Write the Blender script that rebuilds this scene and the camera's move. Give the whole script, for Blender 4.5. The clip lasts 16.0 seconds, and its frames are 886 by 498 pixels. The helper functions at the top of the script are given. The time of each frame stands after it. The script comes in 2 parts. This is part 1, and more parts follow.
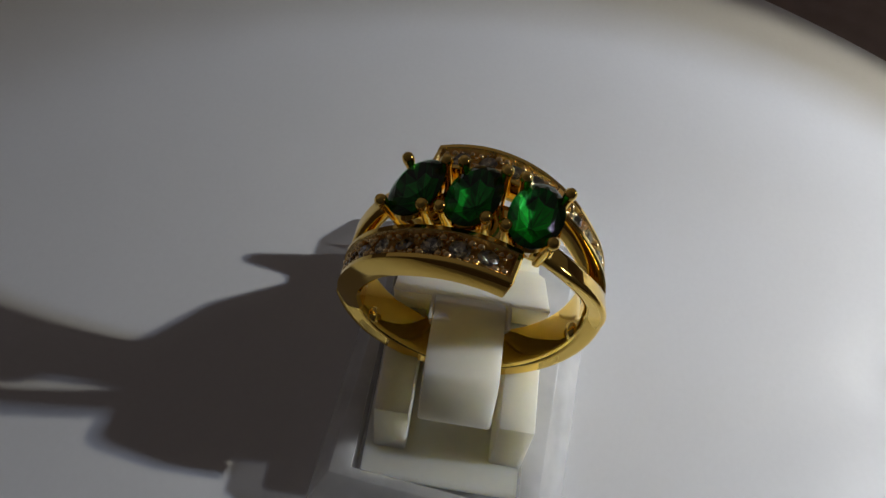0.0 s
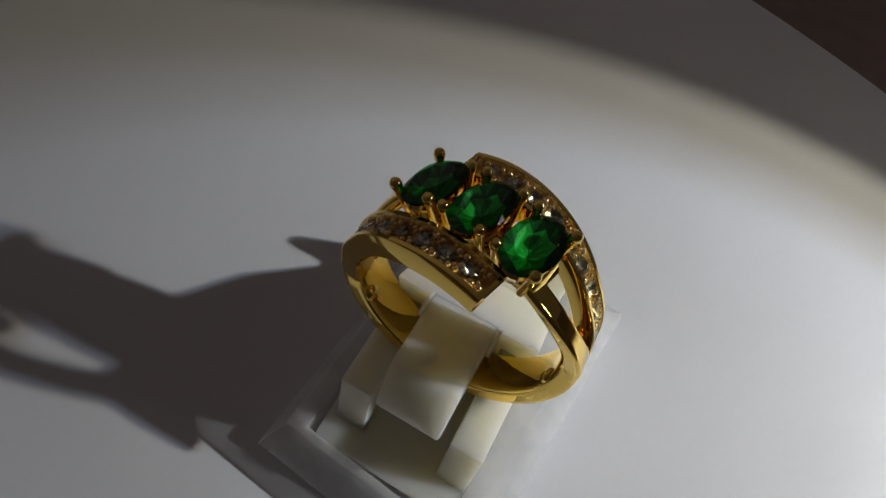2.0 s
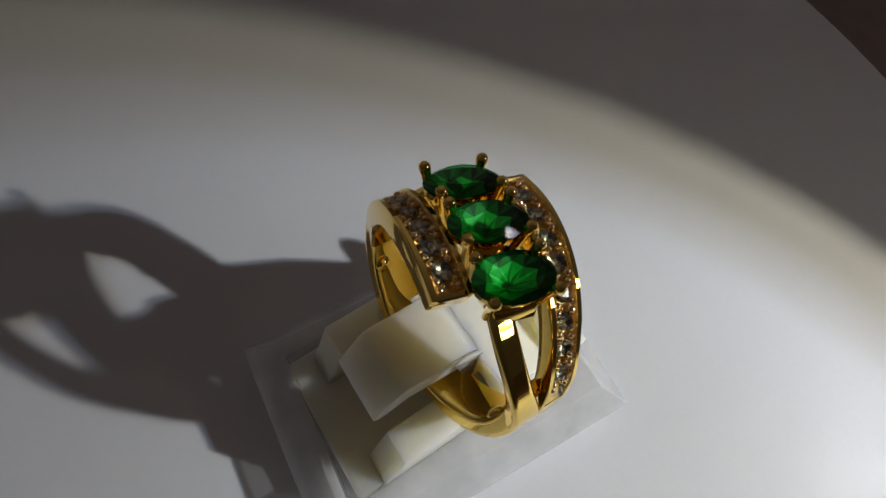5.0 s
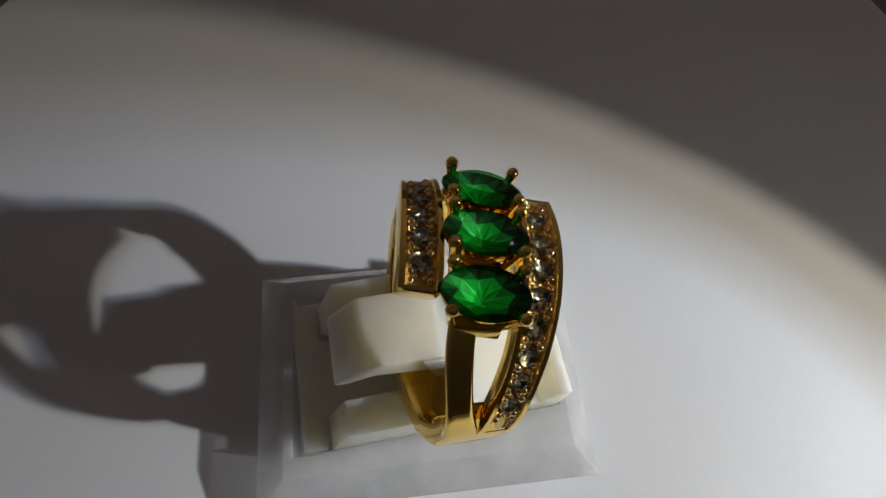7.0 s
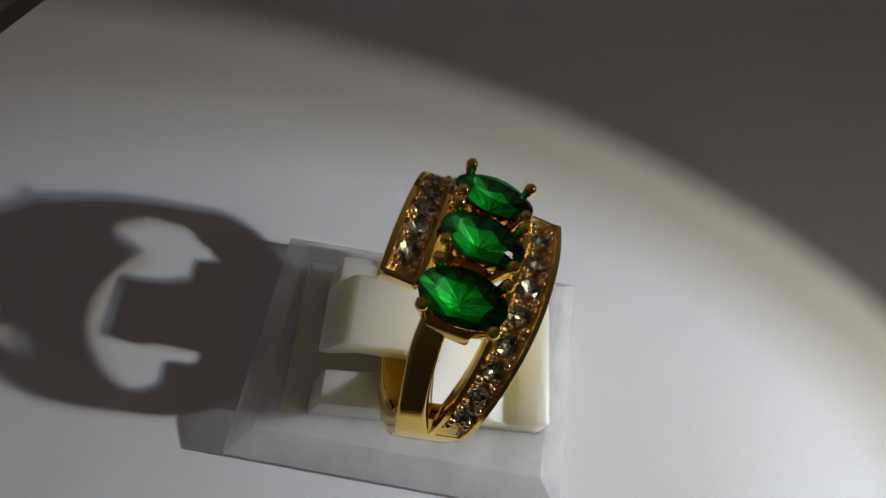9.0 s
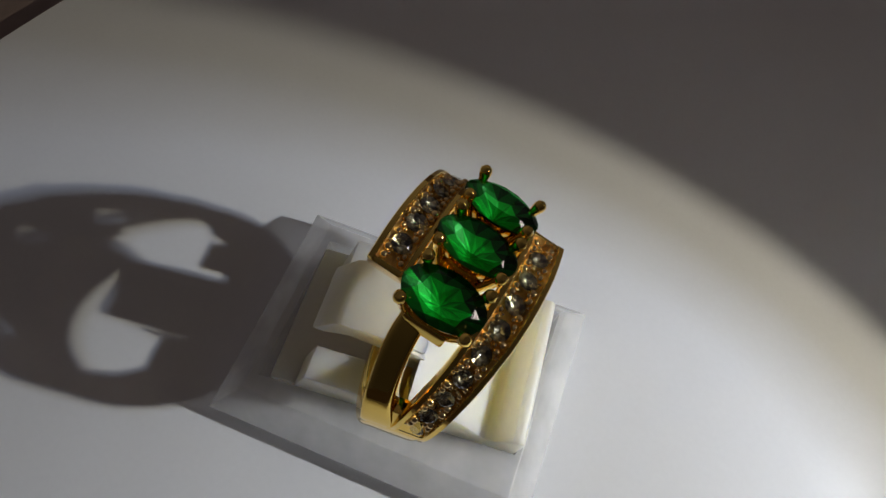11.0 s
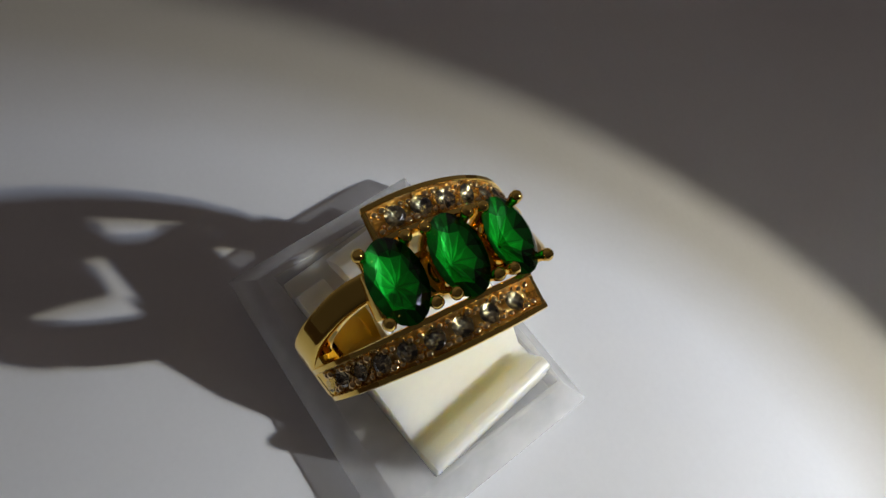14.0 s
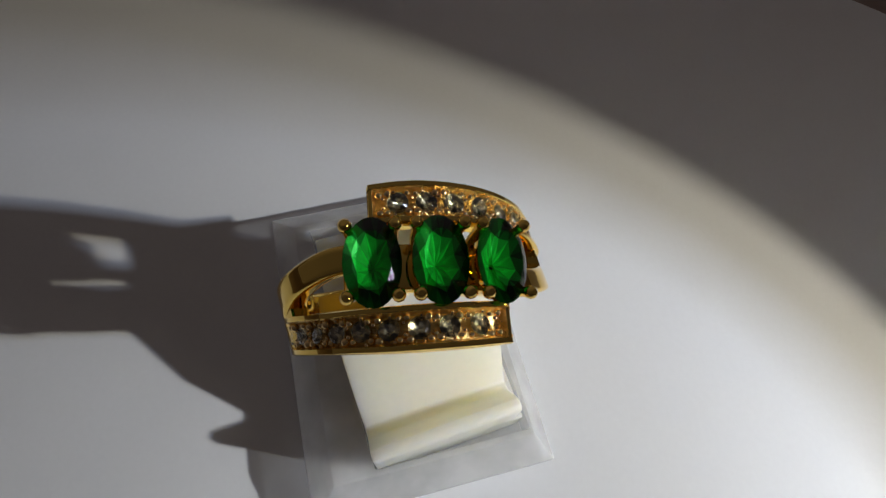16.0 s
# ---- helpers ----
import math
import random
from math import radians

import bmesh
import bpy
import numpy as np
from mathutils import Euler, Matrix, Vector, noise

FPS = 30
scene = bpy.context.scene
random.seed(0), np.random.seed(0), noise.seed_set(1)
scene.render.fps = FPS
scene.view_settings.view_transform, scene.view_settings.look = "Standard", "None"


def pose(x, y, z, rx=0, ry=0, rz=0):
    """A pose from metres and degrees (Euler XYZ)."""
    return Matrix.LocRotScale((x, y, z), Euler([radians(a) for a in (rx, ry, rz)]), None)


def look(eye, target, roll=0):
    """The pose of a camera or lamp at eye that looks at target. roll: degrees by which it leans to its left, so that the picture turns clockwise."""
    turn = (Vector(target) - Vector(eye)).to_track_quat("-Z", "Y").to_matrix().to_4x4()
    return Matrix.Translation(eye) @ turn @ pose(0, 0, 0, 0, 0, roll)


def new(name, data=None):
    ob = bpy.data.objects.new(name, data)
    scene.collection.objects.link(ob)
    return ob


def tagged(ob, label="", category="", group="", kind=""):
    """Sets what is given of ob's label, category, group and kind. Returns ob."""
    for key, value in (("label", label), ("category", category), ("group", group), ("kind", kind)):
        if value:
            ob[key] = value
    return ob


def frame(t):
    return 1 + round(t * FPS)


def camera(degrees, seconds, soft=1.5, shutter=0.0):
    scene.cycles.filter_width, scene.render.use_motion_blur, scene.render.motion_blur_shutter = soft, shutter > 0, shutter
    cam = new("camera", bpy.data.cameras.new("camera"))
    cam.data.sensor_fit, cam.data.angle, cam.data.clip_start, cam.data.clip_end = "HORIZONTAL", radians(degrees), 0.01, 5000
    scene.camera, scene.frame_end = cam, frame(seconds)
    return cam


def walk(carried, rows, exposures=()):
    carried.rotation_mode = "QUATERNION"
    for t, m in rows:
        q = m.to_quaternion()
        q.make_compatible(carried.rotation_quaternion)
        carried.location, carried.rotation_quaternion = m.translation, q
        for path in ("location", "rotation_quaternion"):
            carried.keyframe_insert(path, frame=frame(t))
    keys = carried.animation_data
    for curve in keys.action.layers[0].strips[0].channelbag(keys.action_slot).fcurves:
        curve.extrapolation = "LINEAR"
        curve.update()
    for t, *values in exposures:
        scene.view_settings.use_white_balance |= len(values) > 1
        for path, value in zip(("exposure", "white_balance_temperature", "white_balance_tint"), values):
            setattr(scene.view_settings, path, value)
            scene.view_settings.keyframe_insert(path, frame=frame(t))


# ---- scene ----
import itertools
import random

U = 0.058        # metres in one plan unit
LIFT = 0.06     # height of the base plate's upper edge over the turntable

# ---- camera ----
EYE = (0.00000, -0.01694, 0.06148)
FOV = 77.85
AIM = [(0, 25.38, -2.17, 5.81), (0.5, 25.49, -2.29, 5.76), (1, 25.50, -2.28, 5.76), (1.5, 25.53, -2.28, 5.76), (2, 25.64, -2.29, 5.76), (2.5, 25.85, -2.24, 5.78), (3, 25.82, -2.18, 5.81), (5.5, 25.41, -2.32, 5.74), (6, 25.24, -2.27, 5.77), (6.5, 25.19, -2.25, 5.77), (7, 25.39, -2.33, 5.74), (7.5, 25.18, -2.31, 5.75), (8, 25.03, -2.27, 5.77), (8.5, 25.36, -2.41, 5.70), (9, 25.19, -2.27, 5.77), (11.5, 25.41, -2.28, 5.76), (12, 25.61, -2.41, 5.70), (12.5, 25.56, -2.39, 5.71), (13, 25.62, -2.45, 5.68), (13.5, 25.54, -2.42, 5.70), (14, 25.23, -2.21, 5.80), (14.5, 25.47, -2.30, 5.75), (15, 25.61, -2.34, 5.73), (15.5, 25.61, -2.38, 5.71), (16, 25.77, -2.43, 5.69)]
TURN = [(0, 70.1), (0.5, 62.4), (1, 57.1), (1.5, 52.9), (2, 49.1), (2.5, 45.5), (3, 41.5), (5.5, 17.2), (6, 12.3), (6.5, 5.9), (7, 0.0), (7.5, -4.6), (8, -8.8), (8.5, -14.1), (9, -15.9), (11.5, -33.1), (12, -38.9), (12.5, -44.1), (13, -49.3), (13.5, -54.6), (14, -60.0), (14.5, -67.9), (15, -69.3), (15.5, -74.5), (16, -82.2)]

cam = camera(FOV, 16.0, 1.4)
walk(cam, [(t, pose(*EYE, rx, ry, rz)) for t, rx, ry, rz in AIM], [(0, -0.14), (1.5, -0.18), (3, 0.07), (5.5, 0.06), (9, -0.02), (11.5, 0.10), (14.5, 0.22), (16, 0.20)])

# ---- light ----
world = bpy.data.worlds.new("room")
scene.world = world
world.use_nodes = True
wn = world.node_tree
wbg = wn.nodes["Background"]
# dim unseen surroundings, made up: paler far side, dark behind the camera for gold reflections
wco = wn.nodes.new("ShaderNodeTexCoord")
wdot = wn.nodes.new("ShaderNodeVectorMath")
wdot.operation = "DOT_PRODUCT"
wdot.inputs[1].default_value = (-0.40, 0.91, -0.05)
wmap = wn.nodes.new("ShaderNodeMapRange")
wmap.inputs["From Min"].default_value = -1.0
wramp = wn.nodes.new("ShaderNodeValToRGB")
wn.links.new(wco.outputs["Generated"], wdot.inputs[0])
wn.links.new(wdot.outputs["Value"], wmap.inputs["Value"])
wn.links.new(wmap.outputs[0], wramp.inputs[0])
wn.links.new(wramp.outputs[0], wbg.inputs[0])
SURROUND_GLOW = ((0.0, 0.010), (0.5, 0.030), (0.75, 0.055), (1.0, 0.09))
for _ in SURROUND_GLOW[2:]:
    wramp.color_ramp.elements.new(0.5)
for e, (spot, v) in zip(wramp.color_ramp.elements, SURROUND_GLOW):
    e.position, e.color = spot, (v, v * 0.84, v * 0.80, 1)
wbg.inputs[1].default_value = 1.12

# a pocket torch off to one side: where its bulb is, and the spot on the turntable at which it points
BULB = [(0, (2.70, 0.422, 1.714), (0.34, 0.215)), (0.8, (2.70, 0.315, 1.727), (0.25, 0.06)), (1.5, (2.70, 0.18, 1.74), (0.222, -0.083)), (2.2, (2.70, -0.009, 1.767), (0.18, -0.18)),
        (3, (2.70, -0.118, 1.781), (0.138, -0.248)), (5.5, (2.619, -0.253, 1.808), (0.035, -0.31)), (7, (2.578, -0.293, 1.822), (0.01, -0.335)), (9, (2.524, -0.334, 1.848), (-0.09, -0.37)),
        (12, (2.511, -0.401, 1.848), (-0.23, -0.35)), (14, (2.511, -0.401, 1.835), (-0.20, -0.355)), (16, (2.511, -0.388, 1.822), (-0.168, -0.291))]
GLOW = 10000.0
HALO = 1850.0
SPILL = 10.0


# ---- materials ----
def mat(name, color, rough=0.5, metal=0.0, grain=0.0, scale=600.0, bump=0.0, relief=0.00005, **more):
    m = bpy.data.materials.new(name)
    m.use_nodes = True
    t = m.node_tree
    b = t.nodes["Principled BSDF"]
    b.inputs["Base Color"].default_value = (*color, 1)
    b.inputs["Roughness"].default_value = rough
    b.inputs["Metallic"].default_value = metal
    for k, v in more.items():
        b.inputs[k.replace("_", " ")].default_value = v
    co = t.nodes.new("ShaderNodeTexCoord")
    if grain:
        n1, n2 = t.nodes.new("ShaderNodeTexNoise"), t.nodes.new("ShaderNodeTexNoise")
        n1.inputs["Scale"].default_value, n2.inputs["Scale"].default_value = scale, scale / 14
        n1.inputs["Detail"].default_value = n2.inputs["Detail"].default_value = 6
        add = t.nodes.new("ShaderNodeMath")
        add.operation = "ADD"
        ramp = t.nodes.new("ShaderNodeMapRange")
        ramp.inputs["From Min"].default_value, ramp.inputs["From Max"].default_value = 0.6, 1.4
        ramp.inputs["To Min"].default_value, ramp.inputs["To Max"].default_value = 1 - grain, 1 + grain
        mul = t.nodes.new("ShaderNodeVectorMath")
        mul.operation = "SCALE"
        mul.inputs[0].default_value = color
        for n in (n1, n2):
            t.links.new(co.outputs["Object"], n.inputs["Vector"])
        t.links.new(n1.outputs["Fac"], add.inputs[0])
        t.links.new(n2.outputs["Fac"], add.inputs[1])
        t.links.new(add.outputs[0], ramp.inputs["Value"])
        t.links.new(ramp.outputs[0], mul.inputs["Scale"])
        t.links.new(mul.outputs[0], b.inputs["Base Color"])
        r2 = t.nodes.new("ShaderNodeMapRange")
        r2.inputs["From Min"].default_value, r2.inputs["From Max"].default_value = 0.3, 0.7
        r2.inputs["To Min"].default_value, r2.inputs["To Max"].default_value = rough * 0.8, min(1, rough * 1.25)
        t.links.new(n2.outputs["Fac"], r2.inputs["Value"])
        t.links.new(r2.outputs[0], b.inputs["Roughness"])
        if bump:
            bp = t.nodes.new("ShaderNodeBump")
            bp.inputs["Strength"].default_value = bump
            bp.inputs["Distance"].default_value = relief
            t.links.new(n1.outputs["Fac"], bp.inputs["Height"])
            t.links.new(bp.outputs[0], b.inputs["Normal"])
    return m


def facet_glints(m, low, high):
    """Paints a random brightness on every loose facet of the material m, standing in for reflections."""
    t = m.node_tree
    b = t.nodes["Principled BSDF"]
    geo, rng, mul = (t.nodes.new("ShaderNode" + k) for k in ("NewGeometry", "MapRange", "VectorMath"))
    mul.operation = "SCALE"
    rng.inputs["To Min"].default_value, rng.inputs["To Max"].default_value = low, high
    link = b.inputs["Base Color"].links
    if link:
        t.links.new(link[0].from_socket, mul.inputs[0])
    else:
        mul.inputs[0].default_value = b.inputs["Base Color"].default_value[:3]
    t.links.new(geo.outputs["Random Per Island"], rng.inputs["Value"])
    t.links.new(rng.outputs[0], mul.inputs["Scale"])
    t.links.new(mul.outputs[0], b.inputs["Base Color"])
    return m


def clear(name, tint, rough, ior=1.49, milk=0.14):
    m = bpy.data.materials.new(name)
    m.use_nodes = True
    t = m.node_tree
    t.nodes.remove(t.nodes["Principled BSDF"])
    out = t.nodes["Material Output"]
    tr, gl, mix, fr, haze = (t.nodes.new("ShaderNode" + k) for k in ("BsdfTransparent", "BsdfGlossy", "MixShader", "LayerWeight", "MixShader"))
    glow = t.nodes.new("ShaderNodeBsdfPrincipled")
    glow.inputs["Base Color"].default_value = (0.990, 0.992, 0.997, 1)
    glow.inputs["Roughness"].default_value = 0.2
    glow.inputs["Subsurface Weight"].default_value = 1.0
    glow.inputs["Subsurface Radius"].default_value = (1.0, 1.0, 1.05)
    glow.inputs["Subsurface Scale"].default_value = 0.004
    glow.inputs["Subsurface Anisotropy"].default_value = 0.8
    nz = t.nodes.new("ShaderNodeTexNoise")
    nz.inputs["Scale"].default_value, nz.inputs["Detail"].default_value = 210, 3
    rg = t.nodes.new("ShaderNodeMapRange")
    rg.inputs["From Min"].default_value, rg.inputs["From Max"].default_value = 0.35, 0.7
    rg.inputs["To Min"].default_value, rg.inputs["To Max"].default_value = milk * 0.85, milk * 1.15
    co = t.nodes.new("ShaderNodeTexCoord")
    t.links.new(co.outputs["Object"], nz.inputs["Vector"])
    t.links.new(nz.outputs["Fac"], rg.inputs["Value"])
    t.links.new(rg.outputs[0], haze.inputs[0])
    t.links.new(tr.outputs[0], haze.inputs[1])
    through_light, both = t.nodes.new("ShaderNodeBsdfGlass"), t.nodes.new("ShaderNodeMixShader")
    through_light.inputs["Color"].default_value = (0.98, 0.985, 0.99, 1)
    through_light.inputs["Roughness"].default_value = 0.12
    through_light.inputs["IOR"].default_value = ior
    both.inputs[0].default_value = 0.12
    t.links.new(glow.outputs[0], both.inputs[1])
    t.links.new(through_light.outputs[0], both.inputs[2])
    t.links.new(both.outputs[0], haze.inputs[2])
    tr.inputs["Color"].default_value = (*tint, 1)
    gl.inputs["Roughness"].default_value = rough
    # mirror share by angle: f0 + (1 - f0) * facing^5
    f0 = ((ior - 1) / (ior + 1)) ** 2
    fr.inputs["Blend"].default_value = 0.5
    pw, ma = t.nodes.new("ShaderNodeMath"), t.nodes.new("ShaderNodeMath")
    pw.operation, ma.operation = "POWER", "MULTIPLY_ADD"
    pw.inputs[1].default_value, ma.inputs[1].default_value, ma.inputs[2].default_value = 5.0, 1 - f0, f0
    t.links.new(fr.outputs["Facing"], pw.inputs[0])
    t.links.new(pw.outputs[0], ma.inputs[0])
    t.links.new(ma.outputs[0], mix.inputs[0])
    t.links.new((haze if milk else tr).outputs[0], mix.inputs[1])
    t.links.new(gl.outputs[0], mix.inputs[2])
    t.links.new(mix.outputs[0], out.inputs[0])
    return m


GOLD = mat("polished_gold", (0.97, 0.67, 0.16), 0.035, 1.0, 0.05, 900)
WHITE_TOP = mat("white_turntable", (0.78, 0.78, 0.80), 0.55, 0.0, 0.02, 1500, 0.1)
DARK = mat("dark_table", (0.27, 0.20, 0.175), 0.6, 0.0, 0.2, 300, 0.2)
PLASTIC = mat("white_plastic", (0.90, 0.855, 0.71), 0.42, 0.0, 0.03, 1200, 0.15, Subsurface_Weight=1.0, Subsurface_Radius=(1.0, 0.9, 0.65), Subsurface_Scale=0.005)
ACRYLIC = clear("clear_acrylic", (0.99, 0.99, 0.995), 0.05, milk=0.54)
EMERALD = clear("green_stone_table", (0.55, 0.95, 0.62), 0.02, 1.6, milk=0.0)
# same stone, tint deepened to paint the dark that slanting crown facets show
EMERALD_SHADED_CROWN = clear("green_stone_shaded_crown", (0.10, 0.40, 0.16), 0.02, 1.6, milk=0.0)
# light inside the stone painted as colour: bright star of backs, dark rim
EMERALD_LIT_BACK = facet_glints(mat("green_stone_lit_back", (0.018, 0.60, 0.11), 0.5, 0.05, 0.4, 1400, 0.4), 0.45, 1.3)
EMERALD_SHADED_RIM = facet_glints(mat("green_stone_shaded_rim", (0.004, 0.085, 0.018), 0.38, 0.45), 0.2, 2.0)
TORCH = mat("black_anodised_metal", (0.02, 0.02, 0.02), 0.6, 0.0, 0.1, 400)
BULB_GLASS = mat("bulb_glow", (1, 1, 1), 0.5, Emission_Color=(1.0, 0.93, 0.73, 1.0), Emission_Strength=GLOW)
HALO_GLASS = mat("halo_ring_glow", (1, 1, 1), 0.5, Emission_Color=(0.81, 0.95, 1.20, 1.0), Emission_Strength=HALO)
SPILL_GLASS = mat("spill_ring_glow", (1, 1, 1), 0.5, Emission_Color=(1.0, 0.90, 0.78, 1.0), Emission_Strength=SPILL)
DIAMOND = clear("clear_stone_crown", (0.92, 0.92, 0.90), 0.02, 2.2, milk=0.0)
# sparkle painted as warm facets that run from dark to bright
DIAMOND_GLINT_BACK = facet_glints(mat("clear_stone_glint_back", (0.80, 0.72, 0.50), 0.2, 0.9, 0.3, 6000, 0.5), 0.04, 1.6)
GOLD_BEAD = mat("bright_gold", (0.96, 0.68, 0.32), 0.13, 1.0, 0.05, 2500, 0.2)
DIAMOND_GLINT_RIM = facet_glints(mat("clear_stone_glint_rim", (0.50, 0.40, 0.22), 0.14, 0.95, 0.3, 6000, 0.5), 0.04, 1.6)
GRAIN_GOLD = mat("grained_gold", (0.97, 0.70, 0.28), 0.27, 1.0, 0.1, 3200, 1.0, 0.00018)


# ---- building helpers ----
def part(name, bm, material, parent, label="", smooth=True):
    me = bpy.data.meshes.new(name)
    bmesh.ops.recalc_face_normals(bm, faces=bm.faces)
    for f in bm.faces:
        f.smooth = smooth
    bm.to_mesh(me)
    bm.free()
    me.materials.append(material)
    if smooth:
        me.set_sharp_from_angle(angle=radians(38))
    ob = new(name, me)
    ob.parent = parent
    if label:
        ob["label"] = label
    return ob


def scaled(bm, k=U):
    bmesh.ops.scale(bm, vec=(k, k, k), verts=bm.verts)
    return bm


def loft(sections, closed=False, bm=None):
    """A skin through closed loops of the same number of points."""
    bm = bm or bmesh.new()
    rings = [[bm.verts.new(p) for p in s] for s in sections]
    pairs = list(zip(rings, rings[1:])) + ([(rings[-1], rings[0])] if closed else [])
    for a, b in pairs:
        n = len(a)
        for i in range(n):
            bm.faces.new((a[i], a[(i + 1) % n], b[(i + 1) % n], b[i]))
    if not closed:
        bm.faces.new(rings[0][::-1])
        bm.faces.new(rings[-1])
    return bm


def bevel(bm, width, segments=2, angle=40):
    edges = [e for e in bm.edges if len(e.link_faces) == 2 and e.calc_face_angle(0) > radians(angle)]
    bmesh.ops.bevel(bm, geom=edges, offset=width, segments=segments, profile=0.6, affect="EDGES", clamp_overlap=True)
    return bm


def prism(profile, v0, v1, width=0.0):
    """A profile in the u-z plane drawn out from v0 to v1."""
    bm = loft([[(u, v0, z) for u, z in profile], [(u, v1, z) for u, z in profile]])
    bmesh.ops.recalc_face_normals(bm, faces=bm.faces)
    if width:
        bevel(bm, width)
    return bm


# ---- turntable and table ----
def turntable():
    base = tagged(new("turntable"), "oval matt white display turntable on a dark table", "turntable")
    bm = bmesh.new()
    n = 160
    turn = radians(-4)

    def oval(k, z):
        out = []
        for i in range(n):
            g = 2 * math.pi * i / n
            c, d = math.cos(g), math.sin(g)
            r = k * (abs(c / 1.345) ** 2.2 + abs(d / 1.82) ** 2.2) ** (-1 / 2.2)
            out.append((r * math.cos(g + turn), r * math.sin(g + turn), z))
        return out

    secs = [oval(k, z) for k, z in ((0.990, -0.035), (1.0, -0.03), (1.0, -0.008), (0.995, 0.0))]
    loft(secs, bm=bm)
    part("platter", scaled(bm), WHITE_TOP, base)
    bm = loft([[(r * math.cos(2 * math.pi * i / n), r * math.sin(2 * math.pi * i / n), z) for i in range(n)] for r, z in ((1.2, -0.1), (1.2, -0.04), (1.17, -0.036))])
    part("foot", scaled(bm), DARK, base, "dark foot under the platter")
    return base


def table():
    bm = bmesh.new()
    bmesh.ops.create_cube(bm, size=1)
    bmesh.ops.scale(bm, vec=(1.2, 1.2, 0.03), verts=bm.verts)
    bmesh.ops.translate(bm, vec=(0, 0, -0.015 - 0.1 * U), verts=bm.verts)
    ob = part("floor", bm, DARK, None, smooth=False)
    return tagged(ob, "dark table top under the turntable", "table", kind="structure")


# ---- stand ----
def stand():
    base = tagged(new("ring_stand"), "clear acrylic ring holder with white plastic clip, standing on turntable", "display stand")
    L = LIFT
    # acrylic body with a rectangular well
    def rect(u0, u1, v0, v1, z):
        return [(u0, v0, z), (u1, v0, z), (u1, v1, z), (u0, v1, z)]

    def well(z):
        return [(-0.218, -0.131, z), (0.233, -0.092, z), (0.233, 0.171, z), (-0.218, 0.142, z)]

    bm = loft([rect(-0.287, 0.287, -0.207, 0.207, 0.004), rect(-0.287, 0.287, -0.207, 0.207, L), rect(-0.233, 0.243, -0.160, 0.176, L + 0.05),
               well(L + 0.05), well(L - 0.02)])
    bmesh.ops.recalc_face_normals(bm, faces=bm.faces)
    bevel(bm, 0.006, 3, 20)
    part("acrylic_block", scaled(bm), ACRYLIC, base, "clear bevelled acrylic block")
    # white clip, pushed in slightly askew
    z0 = L - 0.018

    def clip(name, profile, v0, v1, width):
        bm = prism(profile, v0, v1, width)
        bmesh.ops.translate(bm, vec=(0.13, 0, 0), verts=bm.verts)
        bmesh.ops.rotate(bm, matrix=Matrix.Rotation(radians(5), 3, "Z"), verts=bm.verts)
        bmesh.ops.translate(bm, vec=(-0.13, 0, 0), verts=bm.verts)
        part(name, scaled(bm), PLASTIC, base)

    clip("insert", [(-0.213, z0), (0.226, z0), (0.226, L + 0.047), (0.05, L + 0.047), (-0.205, L + 0.044), (-0.213, L + 0.038)], -0.119, 0.136, 0.004)
    clip("clip_root", [(0.04, L), (0.226, L), (0.224, L + 0.134), (0.217, L + 0.140), (0.204, L + 0.138), (0.180, L + 0.090), (0.164, L + 0.088), (0.125, L + 0.158), (0.04, L + 0.225)], -0.120, 0.120, 0.006)
    clip("tongue", [(0.045, L + 0.17), (0.045, L + 0.222), (0.025, L + 0.243), (-0.078, L + 0.252), (-0.092, L + 0.245), (-0.136, L + 0.186), (-0.115, L + 0.182), (-0.075, L + 0.20), (0.0, L + 0.175)], -0.052, 0.054, 0.005)
    for s in (-1, 1):
        clip("tongue_lip", [(0.030, L + 0.10), (0.046, L + 0.10), (0.046, L + 0.229), (0.022, L + 0.247), (-0.004, L + 0.249), (0.006, L + 0.20)], s * 0.0545, s * 0.0595, 0.0015)
        clip("side_rail", [(-0.182, L), (0.042, L), (0.042, L + 0.155), (-0.126, L + 0.155)], s * 0.068, s * 0.122, 0.004)
    return base


# ---- ring ----
def at(a, rho, x):
    a = radians(a)
    return (x, -rho * math.sin(a), rho * math.cos(a))


def rounded(x0, x1, r0, r1, e):
    """Rounded rectangle with flats that stay flat: (x, r) points."""
    fx, fr = 0.12 * (x1 - x0 - 2 * e), 0.12 * (r1 - r0 - 2 * e)
    out = []
    for cx, cr, st, ax, ar in ((x1 - e, r1 - e, 0, -fx, -fr), (x0 + e, r1 - e, 90, fx, -fr), (x0 + e, r0 + e, 180, fx, fr), (x1 - e, r0 + e, 270, -fx, fr)):
        arc = [(cx + e * math.cos(radians(st + 30 * k)), cr + e * math.sin(radians(st + 30 * k))) for k in range(4)]
        along_r_first = st in (0, 180)
        first, last = arc[0], arc[-1]
        pre = (first[0], first[1] + ar) if along_r_first else (first[0] + ax, first[1])
        post = (last[0] + ax, last[1]) if along_r_first else (last[0], last[1] + ar)
        out += [pre, *arc, post]
    return out


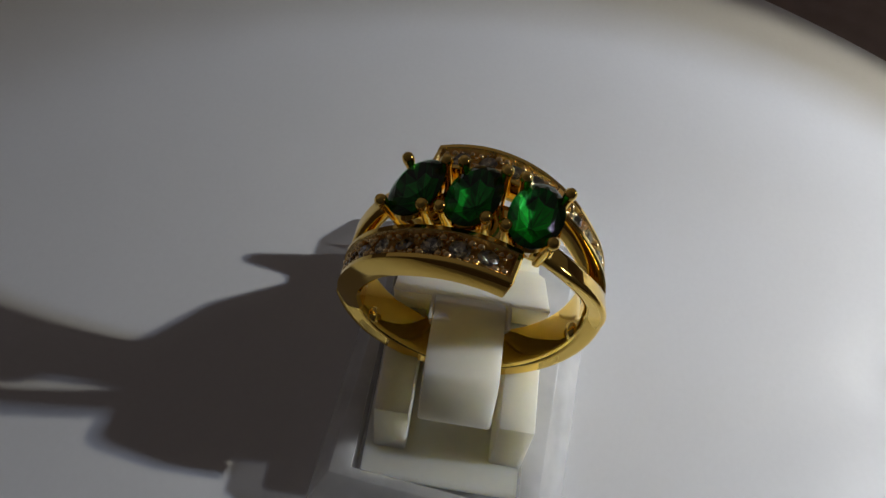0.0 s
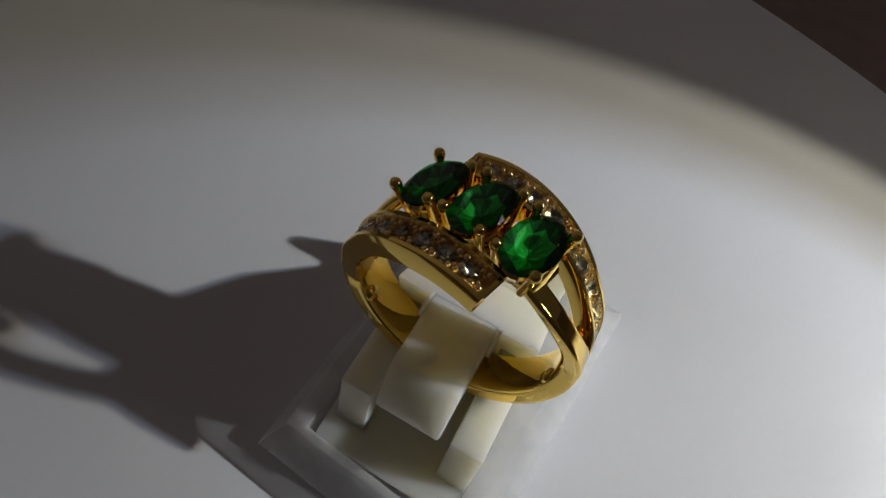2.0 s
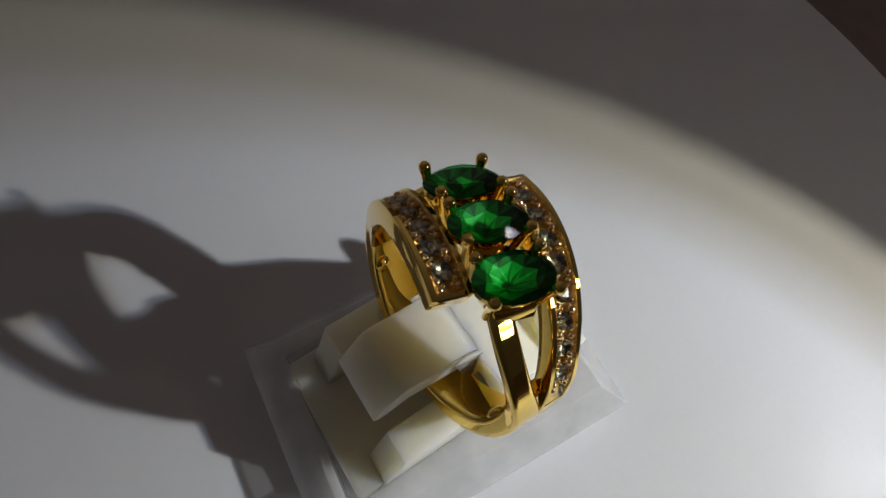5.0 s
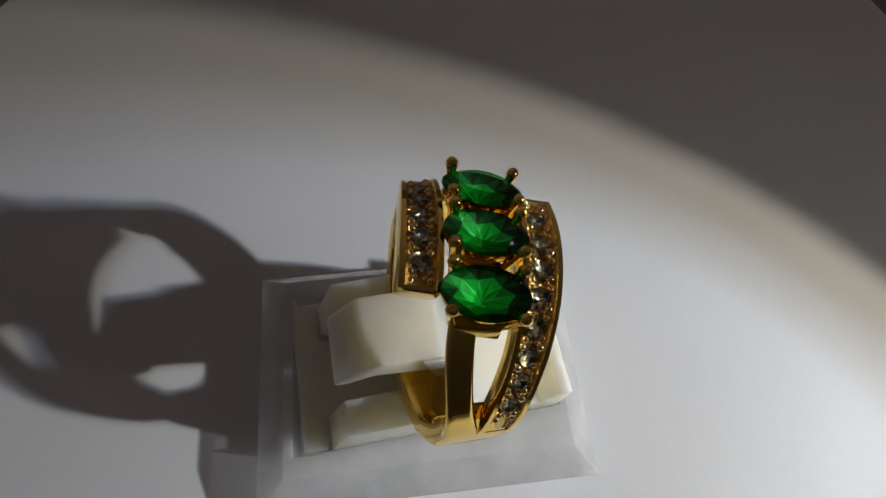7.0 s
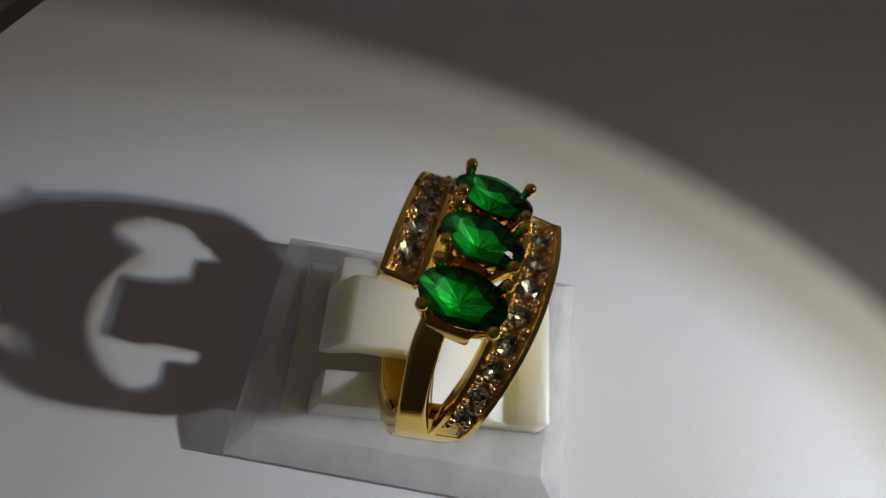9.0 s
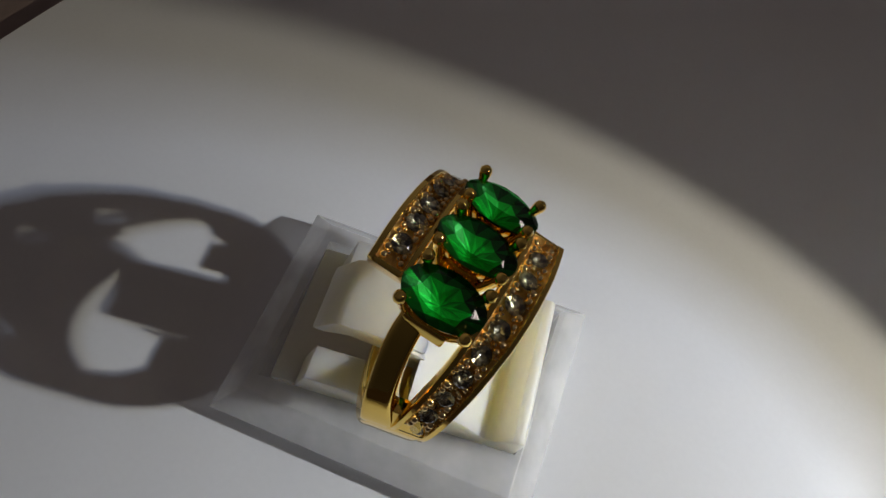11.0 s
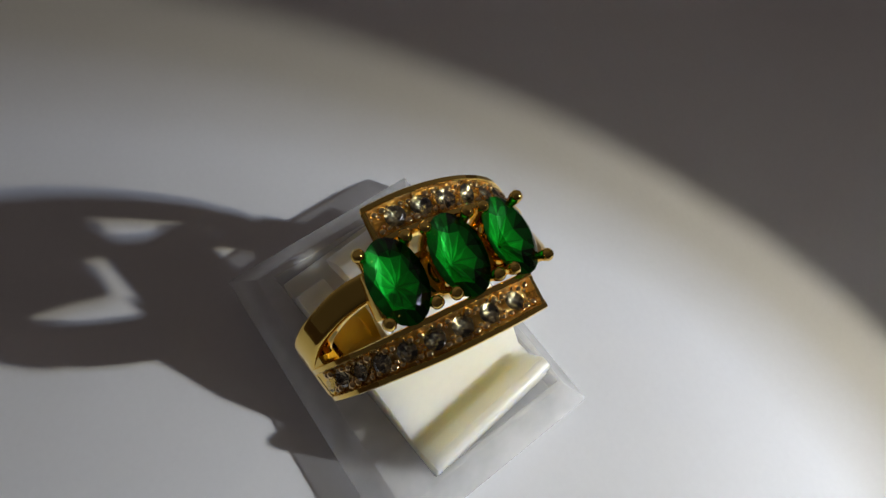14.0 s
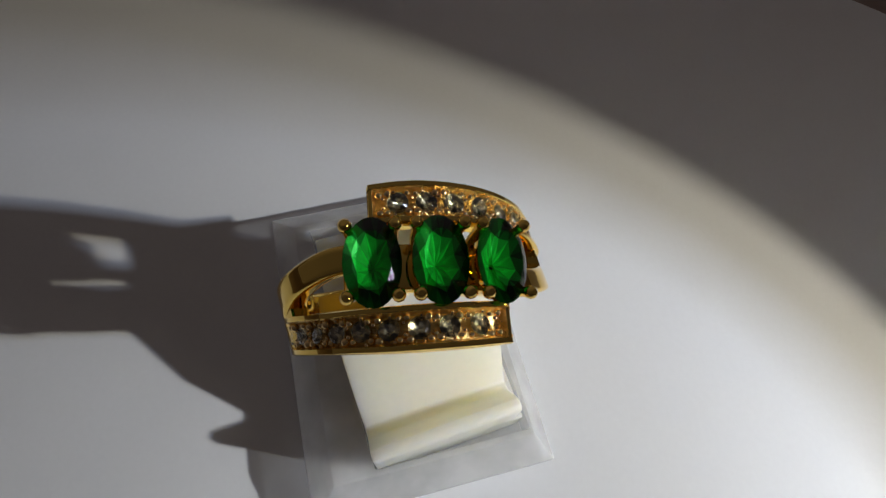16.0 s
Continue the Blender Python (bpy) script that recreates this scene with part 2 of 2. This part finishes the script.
def oval_gem(rx, ry, table=0.58, crown=0.3, depth=0.8, n=16, star=(0.55, 0.55), crown_index=0):
    """Faceted oval stone with its girdle at z = 0; every facet under the girdle is cut loose from its neighbours."""
    bm = bmesh.new()
    s = min(rx, ry)
    m = n // 2

    def spot(k, step, count, z):
        g = 2 * math.pi * step / count
        return (rx * k * math.cos(g), ry * k * math.sin(g), z)

    tb = [bm.verts.new(spot(table, i + 0.5, m, s * crown)) for i in range(m)]
    md = [bm.verts.new(spot(0.84, i, m, s * crown * 0.55)) for i in range(m)]
    g1 = [bm.verts.new(spot(1, i, n, 0.025 * s)) for i in range(n)]
    g2 = [bm.verts.new(spot(1, i, n, -0.025 * s)) for i in range(n)]
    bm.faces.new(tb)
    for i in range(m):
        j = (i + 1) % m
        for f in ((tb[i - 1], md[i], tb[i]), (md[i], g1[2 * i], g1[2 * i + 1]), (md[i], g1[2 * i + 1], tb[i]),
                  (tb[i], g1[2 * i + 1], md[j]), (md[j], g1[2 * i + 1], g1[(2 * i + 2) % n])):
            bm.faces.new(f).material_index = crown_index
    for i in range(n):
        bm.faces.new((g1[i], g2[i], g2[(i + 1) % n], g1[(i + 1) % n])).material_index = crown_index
    low = [spot(1, i, n, -0.025 * s) for i in range(n)]
    pv = [spot(star[i % 2], i + 0.5, m, -s * depth * (0.78 - 0.65 * star[i % 2])) for i in range(m)]
    cu = (0.04 * rx, -0.03 * ry, -s * depth)
    for i in range(m):
        mid = [sum(c) / 2 for c in zip(pv[i - 1], pv[i])]
        inner = [a * 0.45 + b * 0.55 for a, b in zip(mid, cu)]
        inner[2] -= 0.03 * s
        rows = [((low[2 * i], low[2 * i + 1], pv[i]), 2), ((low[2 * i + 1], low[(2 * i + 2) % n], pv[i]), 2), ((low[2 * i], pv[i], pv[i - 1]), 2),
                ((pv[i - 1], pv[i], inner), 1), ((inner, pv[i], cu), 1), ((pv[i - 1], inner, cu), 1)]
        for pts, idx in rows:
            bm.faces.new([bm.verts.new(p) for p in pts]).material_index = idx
    return bm


SPIN = Matrix.Rotation(math.pi, 4, "Z")
RI, RO = 0.145, 0.175
# the hoop sits askew under the row of green stones
HOOP = pose(-0.002, 0.003, 0.057, 0, 3.84, 13.5)
SWELL = 0.016    # the hoop is bent a little out of round on one side


def bent(p, m):
    """A plan point of the hoop, turned by m and carried along by the bend."""
    q = m @ Vector(p)
    f = min(1.0, max(0.0, q.y / 0.16))
    q.y += SWELL * f * f * (3 - 2 * f)
    return q
# channel band: angle, x0, x1, inner, outer radius
BAND = [(-19, 0.0445, 0.0925, 0.137, 0.172), (0, 0.0455, 0.095, 0.139, 0.175), (25, 0.0455, 0.095, 0.141, 0.176), (50, 0.043, 0.0905, 0.143, 0.176), (70, 0.038, 0.0855, 0.144, 0.176), (87, 0.034, 0.081, RI, RO)]
SHOULDER = [(20, -0.029, 0.003, 0.143, 0.158), (45, -0.030, 0.003, 0.148, 0.164), (70, -0.0165, 0.017, 0.148, 0.171), (87, -0.0055, 0.037, RI - 0.0005, RO)]


def skew(a, r, x, mid):
    """A place on the hoop's cylinder, which lies askew to the row of green stones."""
    k = min(1.0, max(0.0, (a + 19) / 80))
    w = min(1.0, max(0.0, (a - 55) / 27))
    w = w * w * (3 - 2 * w)
    a = radians(a)
    xx = mid + (x - mid) * k
    return (x, 0.003 + 0.24 * xx - r * math.sin(a) * (1 + 0.028 * w), 0.057 - 0.067 * xx + r * math.cos(a) + 0.0025 * w)


def spline(keys, a):
    """Smooth values through the rows."""
    n = len(keys)
    i = max(0, min(n - 2, next((j for j in range(n - 1) if a <= keys[j + 1][0]), n - 2)))
    k0, k1 = keys[i], keys[i + 1]
    km, kp = keys[max(0, i - 1)], keys[min(n - 1, i + 2)]
    h = k1[0] - k0[0]
    f = (a - k0[0]) / h
    out = []
    for c in range(1, len(k0)):
        m0 = (k1[c] - km[c]) / max(1e-6, k1[0] - km[0]) * h
        m1 = (kp[c] - k0[c]) / max(1e-6, kp[0] - k0[0]) * h
        out.append((2 * f ** 3 - 3 * f * f + 1) * k0[c] + (f ** 3 - 2 * f * f + f) * m0 + (3 * f * f - 2 * f ** 3) * k1[c] + (f ** 3 - f * f) * m1)
    return out


def channel_band(ring, spin):
    secs = []
    steps = [-19, -18.3, -16.9, -16.3] + [-19 + 106 * i / 48 for i in range(3, 49)] + [91, 96]
    for i, a in enumerate(steps):
        x0, x1, r0, r1 = spline(BAND, min(a, 87))
        sink = 0.0022 * max(0.0, a - 88) / 8
        x0, x1, r0, r1 = x0 + sink, x1 - sink, r0 + sink, r1 - sink
        mid = (x0 + x1) / 2
        w, dp = 0.0088, 0.0145
        if i in (0, 1, 2) or a > 86:
            dp = 0.0008
        if i == 0:
            x0, x1, r0, r1 = x0 + 0.003, x1 - 0.003, r0 + 0.002, r1 - 0.002
        pts = [(x0, r0 + 0.004), (x0 + 0.004, r0), (x1 - 0.004, r0), (x1, r0 + 0.004), (x1, r1 - 0.002), (x1 - 0.0012, r1), (x1 - 0.0066, r1), (x1 - 0.0074, r1 - 0.001),
               (x1 - w - 0.002, r1 - dp), (x0 + w + 0.002, r1 - dp), (x0 + 0.0074, r1 - 0.001), (x0 + 0.0066, r1), (x0 + 0.0012, r1), (x0, r1 - 0.002)]
        secs.append([bent(skew(a, r, x, mid), spin) for x, r in pts])
    bm = loft(secs)
    bm.faces.ensure_lookup_table()
    for k in range(2, 48):
        for q in (7, 8, 9):
            bm.faces[14 * k + q].material_index = 1
    band = part("channel_band", scaled(bm), GOLD, ring)
    band.data.materials.append(GRAIN_GOLD)
    # stones along the channel, with small grain beads between them
    gem = None
    rng = random.Random(7)
    for k in range(9):
        a = -7.2 + 11.2 * k
        x0, x1, r0, r1 = spline(BAND, a)
        s = (x1 - x0) / 2 - 0.0125
        m = (Matrix.Translation(bent(skew(a, r1 - 0.0060, (x0 + x1) / 2, (x0 + x1) / 2), spin) * U) @ spin @ Matrix.Rotation(radians(a + rng.uniform(-12, 12)), 4, "X")
             @ Matrix.Rotation(radians(rng.uniform(-12, 12)), 4, "Y") @ Matrix.Rotation(rng.uniform(0, 6), 4, "Z") @ Matrix.Scale(s / 0.014, 4))
        if gem is None:
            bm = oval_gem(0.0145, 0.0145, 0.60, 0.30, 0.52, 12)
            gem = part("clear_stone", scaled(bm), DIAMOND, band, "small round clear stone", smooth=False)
            gem.data.materials.append(DIAMOND_GLINT_BACK)
            gem.data.materials.append(DIAMOND_GLINT_RIM)
            ob = gem
        else:
            ob = new("clear_stone", gem.data)
            ob.parent = band
            ob["label"] = "small round clear stone"
        ob.matrix_local = m
    bead = None
    for k in range(-1, 9):
        for s, (step, size) in itertools.product((-1, 1), ((-1.7, 1.0), (1.7, 1.0), (0.0, 0.6), (4.2, 0.5))):
            a = -7.2 + 11.2 * (k + 0.5) + step + rng.uniform(-0.3, 0.3)
            if a < -15 or a > 85:
                continue
            x0, x1, r0, r1 = spline(BAND, a)
            xx = (x0 + x1) / 2 + s * ((x1 - x0) / 2 - (0.0135 if size == 1 else 0.0105 if step else 0.0185)) + rng.uniform(-0.0008, 0.0008)
            m = Matrix.Translation(bent(skew(a, r1 - 0.0058 + rng.uniform(-0.0012, 0.0008), xx, (x0 + x1) / 2), spin) * U) @ Matrix.Scale(size * rng.uniform(0.8, 1.15), 4)
            if bead is None:
                bm = bmesh.new()
                bmesh.ops.create_icosphere(bm, subdivisions=2, radius=0.0048)
                bead = part("grain", scaled(bm), GOLD_BEAD, band)
                ob = bead
            else:
                ob = new("grain", bead.data)
                ob.parent = band
            ob.matrix_local = m
    return band


def prong_mesh():
    bm = bmesh.new()
    n = 10
    prof = [(0.0055, -0.05), (0.0062, -0.02), (0.0060, 0.001), (0.0072, 0.005), (0.0080, 0.010), (0.0070, 0.0145), (0.0038, 0.0172)]
    loft([[(r * math.cos(2 * math.pi * i / n), r * math.sin(2 * math.pi * i / n), z) for i in range(n)] for r, z in prof], bm=bm)
    return scaled(bm)


def ring():
    base = tagged(new("ring"), "polished gold ring with three oval green and many clear stones", "ring")
    # lower shank, from fork to fork
    secs = []
    for i in range(61):
        a = 78 + 204 * i / 60
        f = i / 60
        low = 0.036 + 0.006 * abs(2 * f - 1) ** 3
        end = max(0.0, 1 - min(i, 60 - i) / 3)
        low -= 0.011 * end
        secs.append([bent(at(a, r, x), HOOP) for x, r in rounded(-low, low, RI + 0.002 * end, RO - 0.007 * end, 0.008)])
    part("shank", scaled(loft(secs)), GOLD, base)
    # beads added to give the glint of two small pits inside the hoop
    for a, x in ((246, -0.024), (110, -0.022)):
        bm = bmesh.new()
        bmesh.ops.create_icosphere(bm, subdivisions=3, radius=0.013)
        bmesh.ops.scale(bm, vec=(1, 1, 0.6), verts=bm.verts)
        ob = part("pit_glint_bead", scaled(bm), GOLD, base)
        ob.matrix_local = Matrix.Translation(bent(at(a, RI, x), HOOP) * U) @ HOOP.to_3x3().to_4x4() @ Matrix.Rotation(radians(a), 4, "X")
    for spin in (Matrix.Identity(4), SPIN):
        secs = []
        for i in range(28):
            a = 20 + 67 * i / 24
            x0, x1, r0, r1 = spline(SHOULDER, min(a, 87))
            sink = 0.0022 * max(0.0, a - 88) / 8
            x0, x1, r0, r1 = x0 + sink, x1 - sink, r0 + sink, r1 - sink
            mid = (x0 + x1) / 2
            secs.append([bent(skew(a, r, x, mid), spin) for x, r in rounded(x0, x1, r0, r1, 0.006)])
        part("shoulder", scaled(loft(secs)), GOLD, base)
        channel_band(base, spin)
    bm = prism([(-0.094, 0.172), (-0.070, 0.178), (0.070, 0.178), (0.094, 0.172), (0.101, 0.180), (0.097, 0.196), (0.0, 0.206), (-0.097, 0.196), (-0.101, 0.180)], -0.027, 0.027, 0.004)
    bmesh.ops.rotate(bm, matrix=Matrix.Rotation(math.pi / 2, 3, "Z"), verts=bm.verts)
    part("gallery", scaled(bm), GOLD, base)
    gem = None
    prong = None
    for k in (-1, 0, 1):
        seat = Matrix.Translation(Vector((0, 0.0735 * k, 0.236 - 0.009 * abs(k))) * U) @ Matrix.Rotation(radians(-11 * k), 4, "X")
        # basket under the stone
        bm = bmesh.new()
        n = 28
        secs = []
        for kx, z in ((0.93, -0.006), (0.97, -0.012), (0.80, -0.026), (0.66, -0.042), (0.54, -0.042), (0.62, -0.028), (0.80, -0.016), (0.84, -0.006)):
            secs.append([(0.0485 * kx * math.cos(2 * math.pi * i / n), 0.0305 * kx * math.sin(2 * math.pi * i / n), z) for i in range(n)])
        loft(secs, closed=True, bm=bm)
        ob = part("basket", scaled(bm), GOLD, base)
        ob.matrix_local = seat
        if gem is None:
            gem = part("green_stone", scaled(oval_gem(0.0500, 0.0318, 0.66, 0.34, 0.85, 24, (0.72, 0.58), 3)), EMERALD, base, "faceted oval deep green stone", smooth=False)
            gem.data.materials.append(EMERALD_LIT_BACK)
            gem.data.materials.append(EMERALD_SHADED_RIM)
            gem.data.materials.append(EMERALD_SHADED_CROWN)
            ob = gem
        else:
            ob = new("green_stone", gem.data)
            ob.parent = base
            ob["label"] = "faceted oval deep green stone"
        ob.matrix_local = seat
        for sx, sy in itertools.product((-1, 1), (-1, 1)):
            if prong is None:
                prong = part("prong", prong_mesh(), GOLD, base)
                ob = prong
            else:
                ob = new("prong", prong.data)
                ob.parent = base
            ob.matrix_local = seat @ Matrix.Translation(Vector((0.0365 * sx, 0.0255 * sy, 0.0)) * U) @ Matrix.Rotation(radians(-7 * sy), 4, "X") @ Matrix.Rotation(radians(12 * sx), 4, "Y")
    return base


table()
TABLE_TURN = turntable()
STAND = stand()
RING = ring()

# where the stand sits on the turntable, and the ring in the stand
STAND_AT = pose(-0.0244 * U, -0.0651 * U, 0, 0, 0, 12.2)
RING_AT = STAND_AT @ pose(0.025 * U, 0.004 * U, (0.235 + LIFT) * U, -10.77, 11.32, -9.39)


def torch():
    """A black tube whose bulb sits at the origin and shines along -z."""
    base = tagged(new("torch"), "black pocket torch with a small white bulb, switched on", "torch")
    n = 32
    r, l = 0.0136, 0.0406
    loops = [(0.0152, 0.045), (0.0158, 0.042), (0.0158, -l), (r, -l), (r, 0.019), (0.0047, 0.020), (0.0047, 0.045)]
    bm = loft([[(q * math.cos(2 * math.pi * i / n), q * math.sin(2 * math.pi * i / n), z) for i in range(n)] for q, z in loops], closed=True)
    part("tube", bm, TORCH, base)
    bm = bmesh.new()
    bmesh.ops.create_circle(bm, cap_ends=True, segments=20, radius=0.0011)
    bmesh.ops.reverse_faces(bm, faces=bm.faces)
    me = bpy.data.meshes.new("bulb")
    bm.to_mesh(me)
    bm.free()
    me.materials.append(BULB_GLASS)
    new("bulb", me).parent = base
    # second emitter, added behind the bulb for a hotter middle of the beam
    me = bpy.data.meshes.new("halo_ring")
    ring_pts = [(q * math.cos(2 * math.pi * i / n), q * math.sin(2 * math.pi * i / n), 0.018) for q in (0.0012, 0.0031) for i in range(n)]
    me.from_pydata(ring_pts, [], [(i, i + n, (i + 1) % n + n, (i + 1) % n) for i in range(n)])
    me.materials.append(HALO_GLASS)
    new("halo_ring", me).parent = base
    # glowing ring added at the mouth to brighten the table outside the beam
    me = bpy.data.meshes.new("spill_ring")
    ring_pts = [(q * math.cos(2 * math.pi * i / n), q * math.sin(2 * math.pi * i / n), -l - 0.0004) for q in (0.0137, 0.0157) for i in range(n)]
    me.from_pydata(ring_pts, [], [(i, i + n, (i + 1) % n + n, (i + 1) % n) for i in range(n)])
    me.materials.append(SPILL_GLASS)
    new("spill_ring", me).parent = base
    return base


TORCH_LIGHT = torch()


def motions():
    turn = [(t, pose(0, 0, 0, 0, 0, a)) for t, a in TURN]
    walk(TABLE_TURN, turn)
    walk(STAND, [(t, m @ STAND_AT) for t, m in turn])
    walk(RING, [(t, m @ RING_AT) for t, m in turn])
    walk(TORCH_LIGHT, [(t, look(Vector(p) * U, Vector((*q, 0)) * U)) for t, p, q in BULB])


motions()
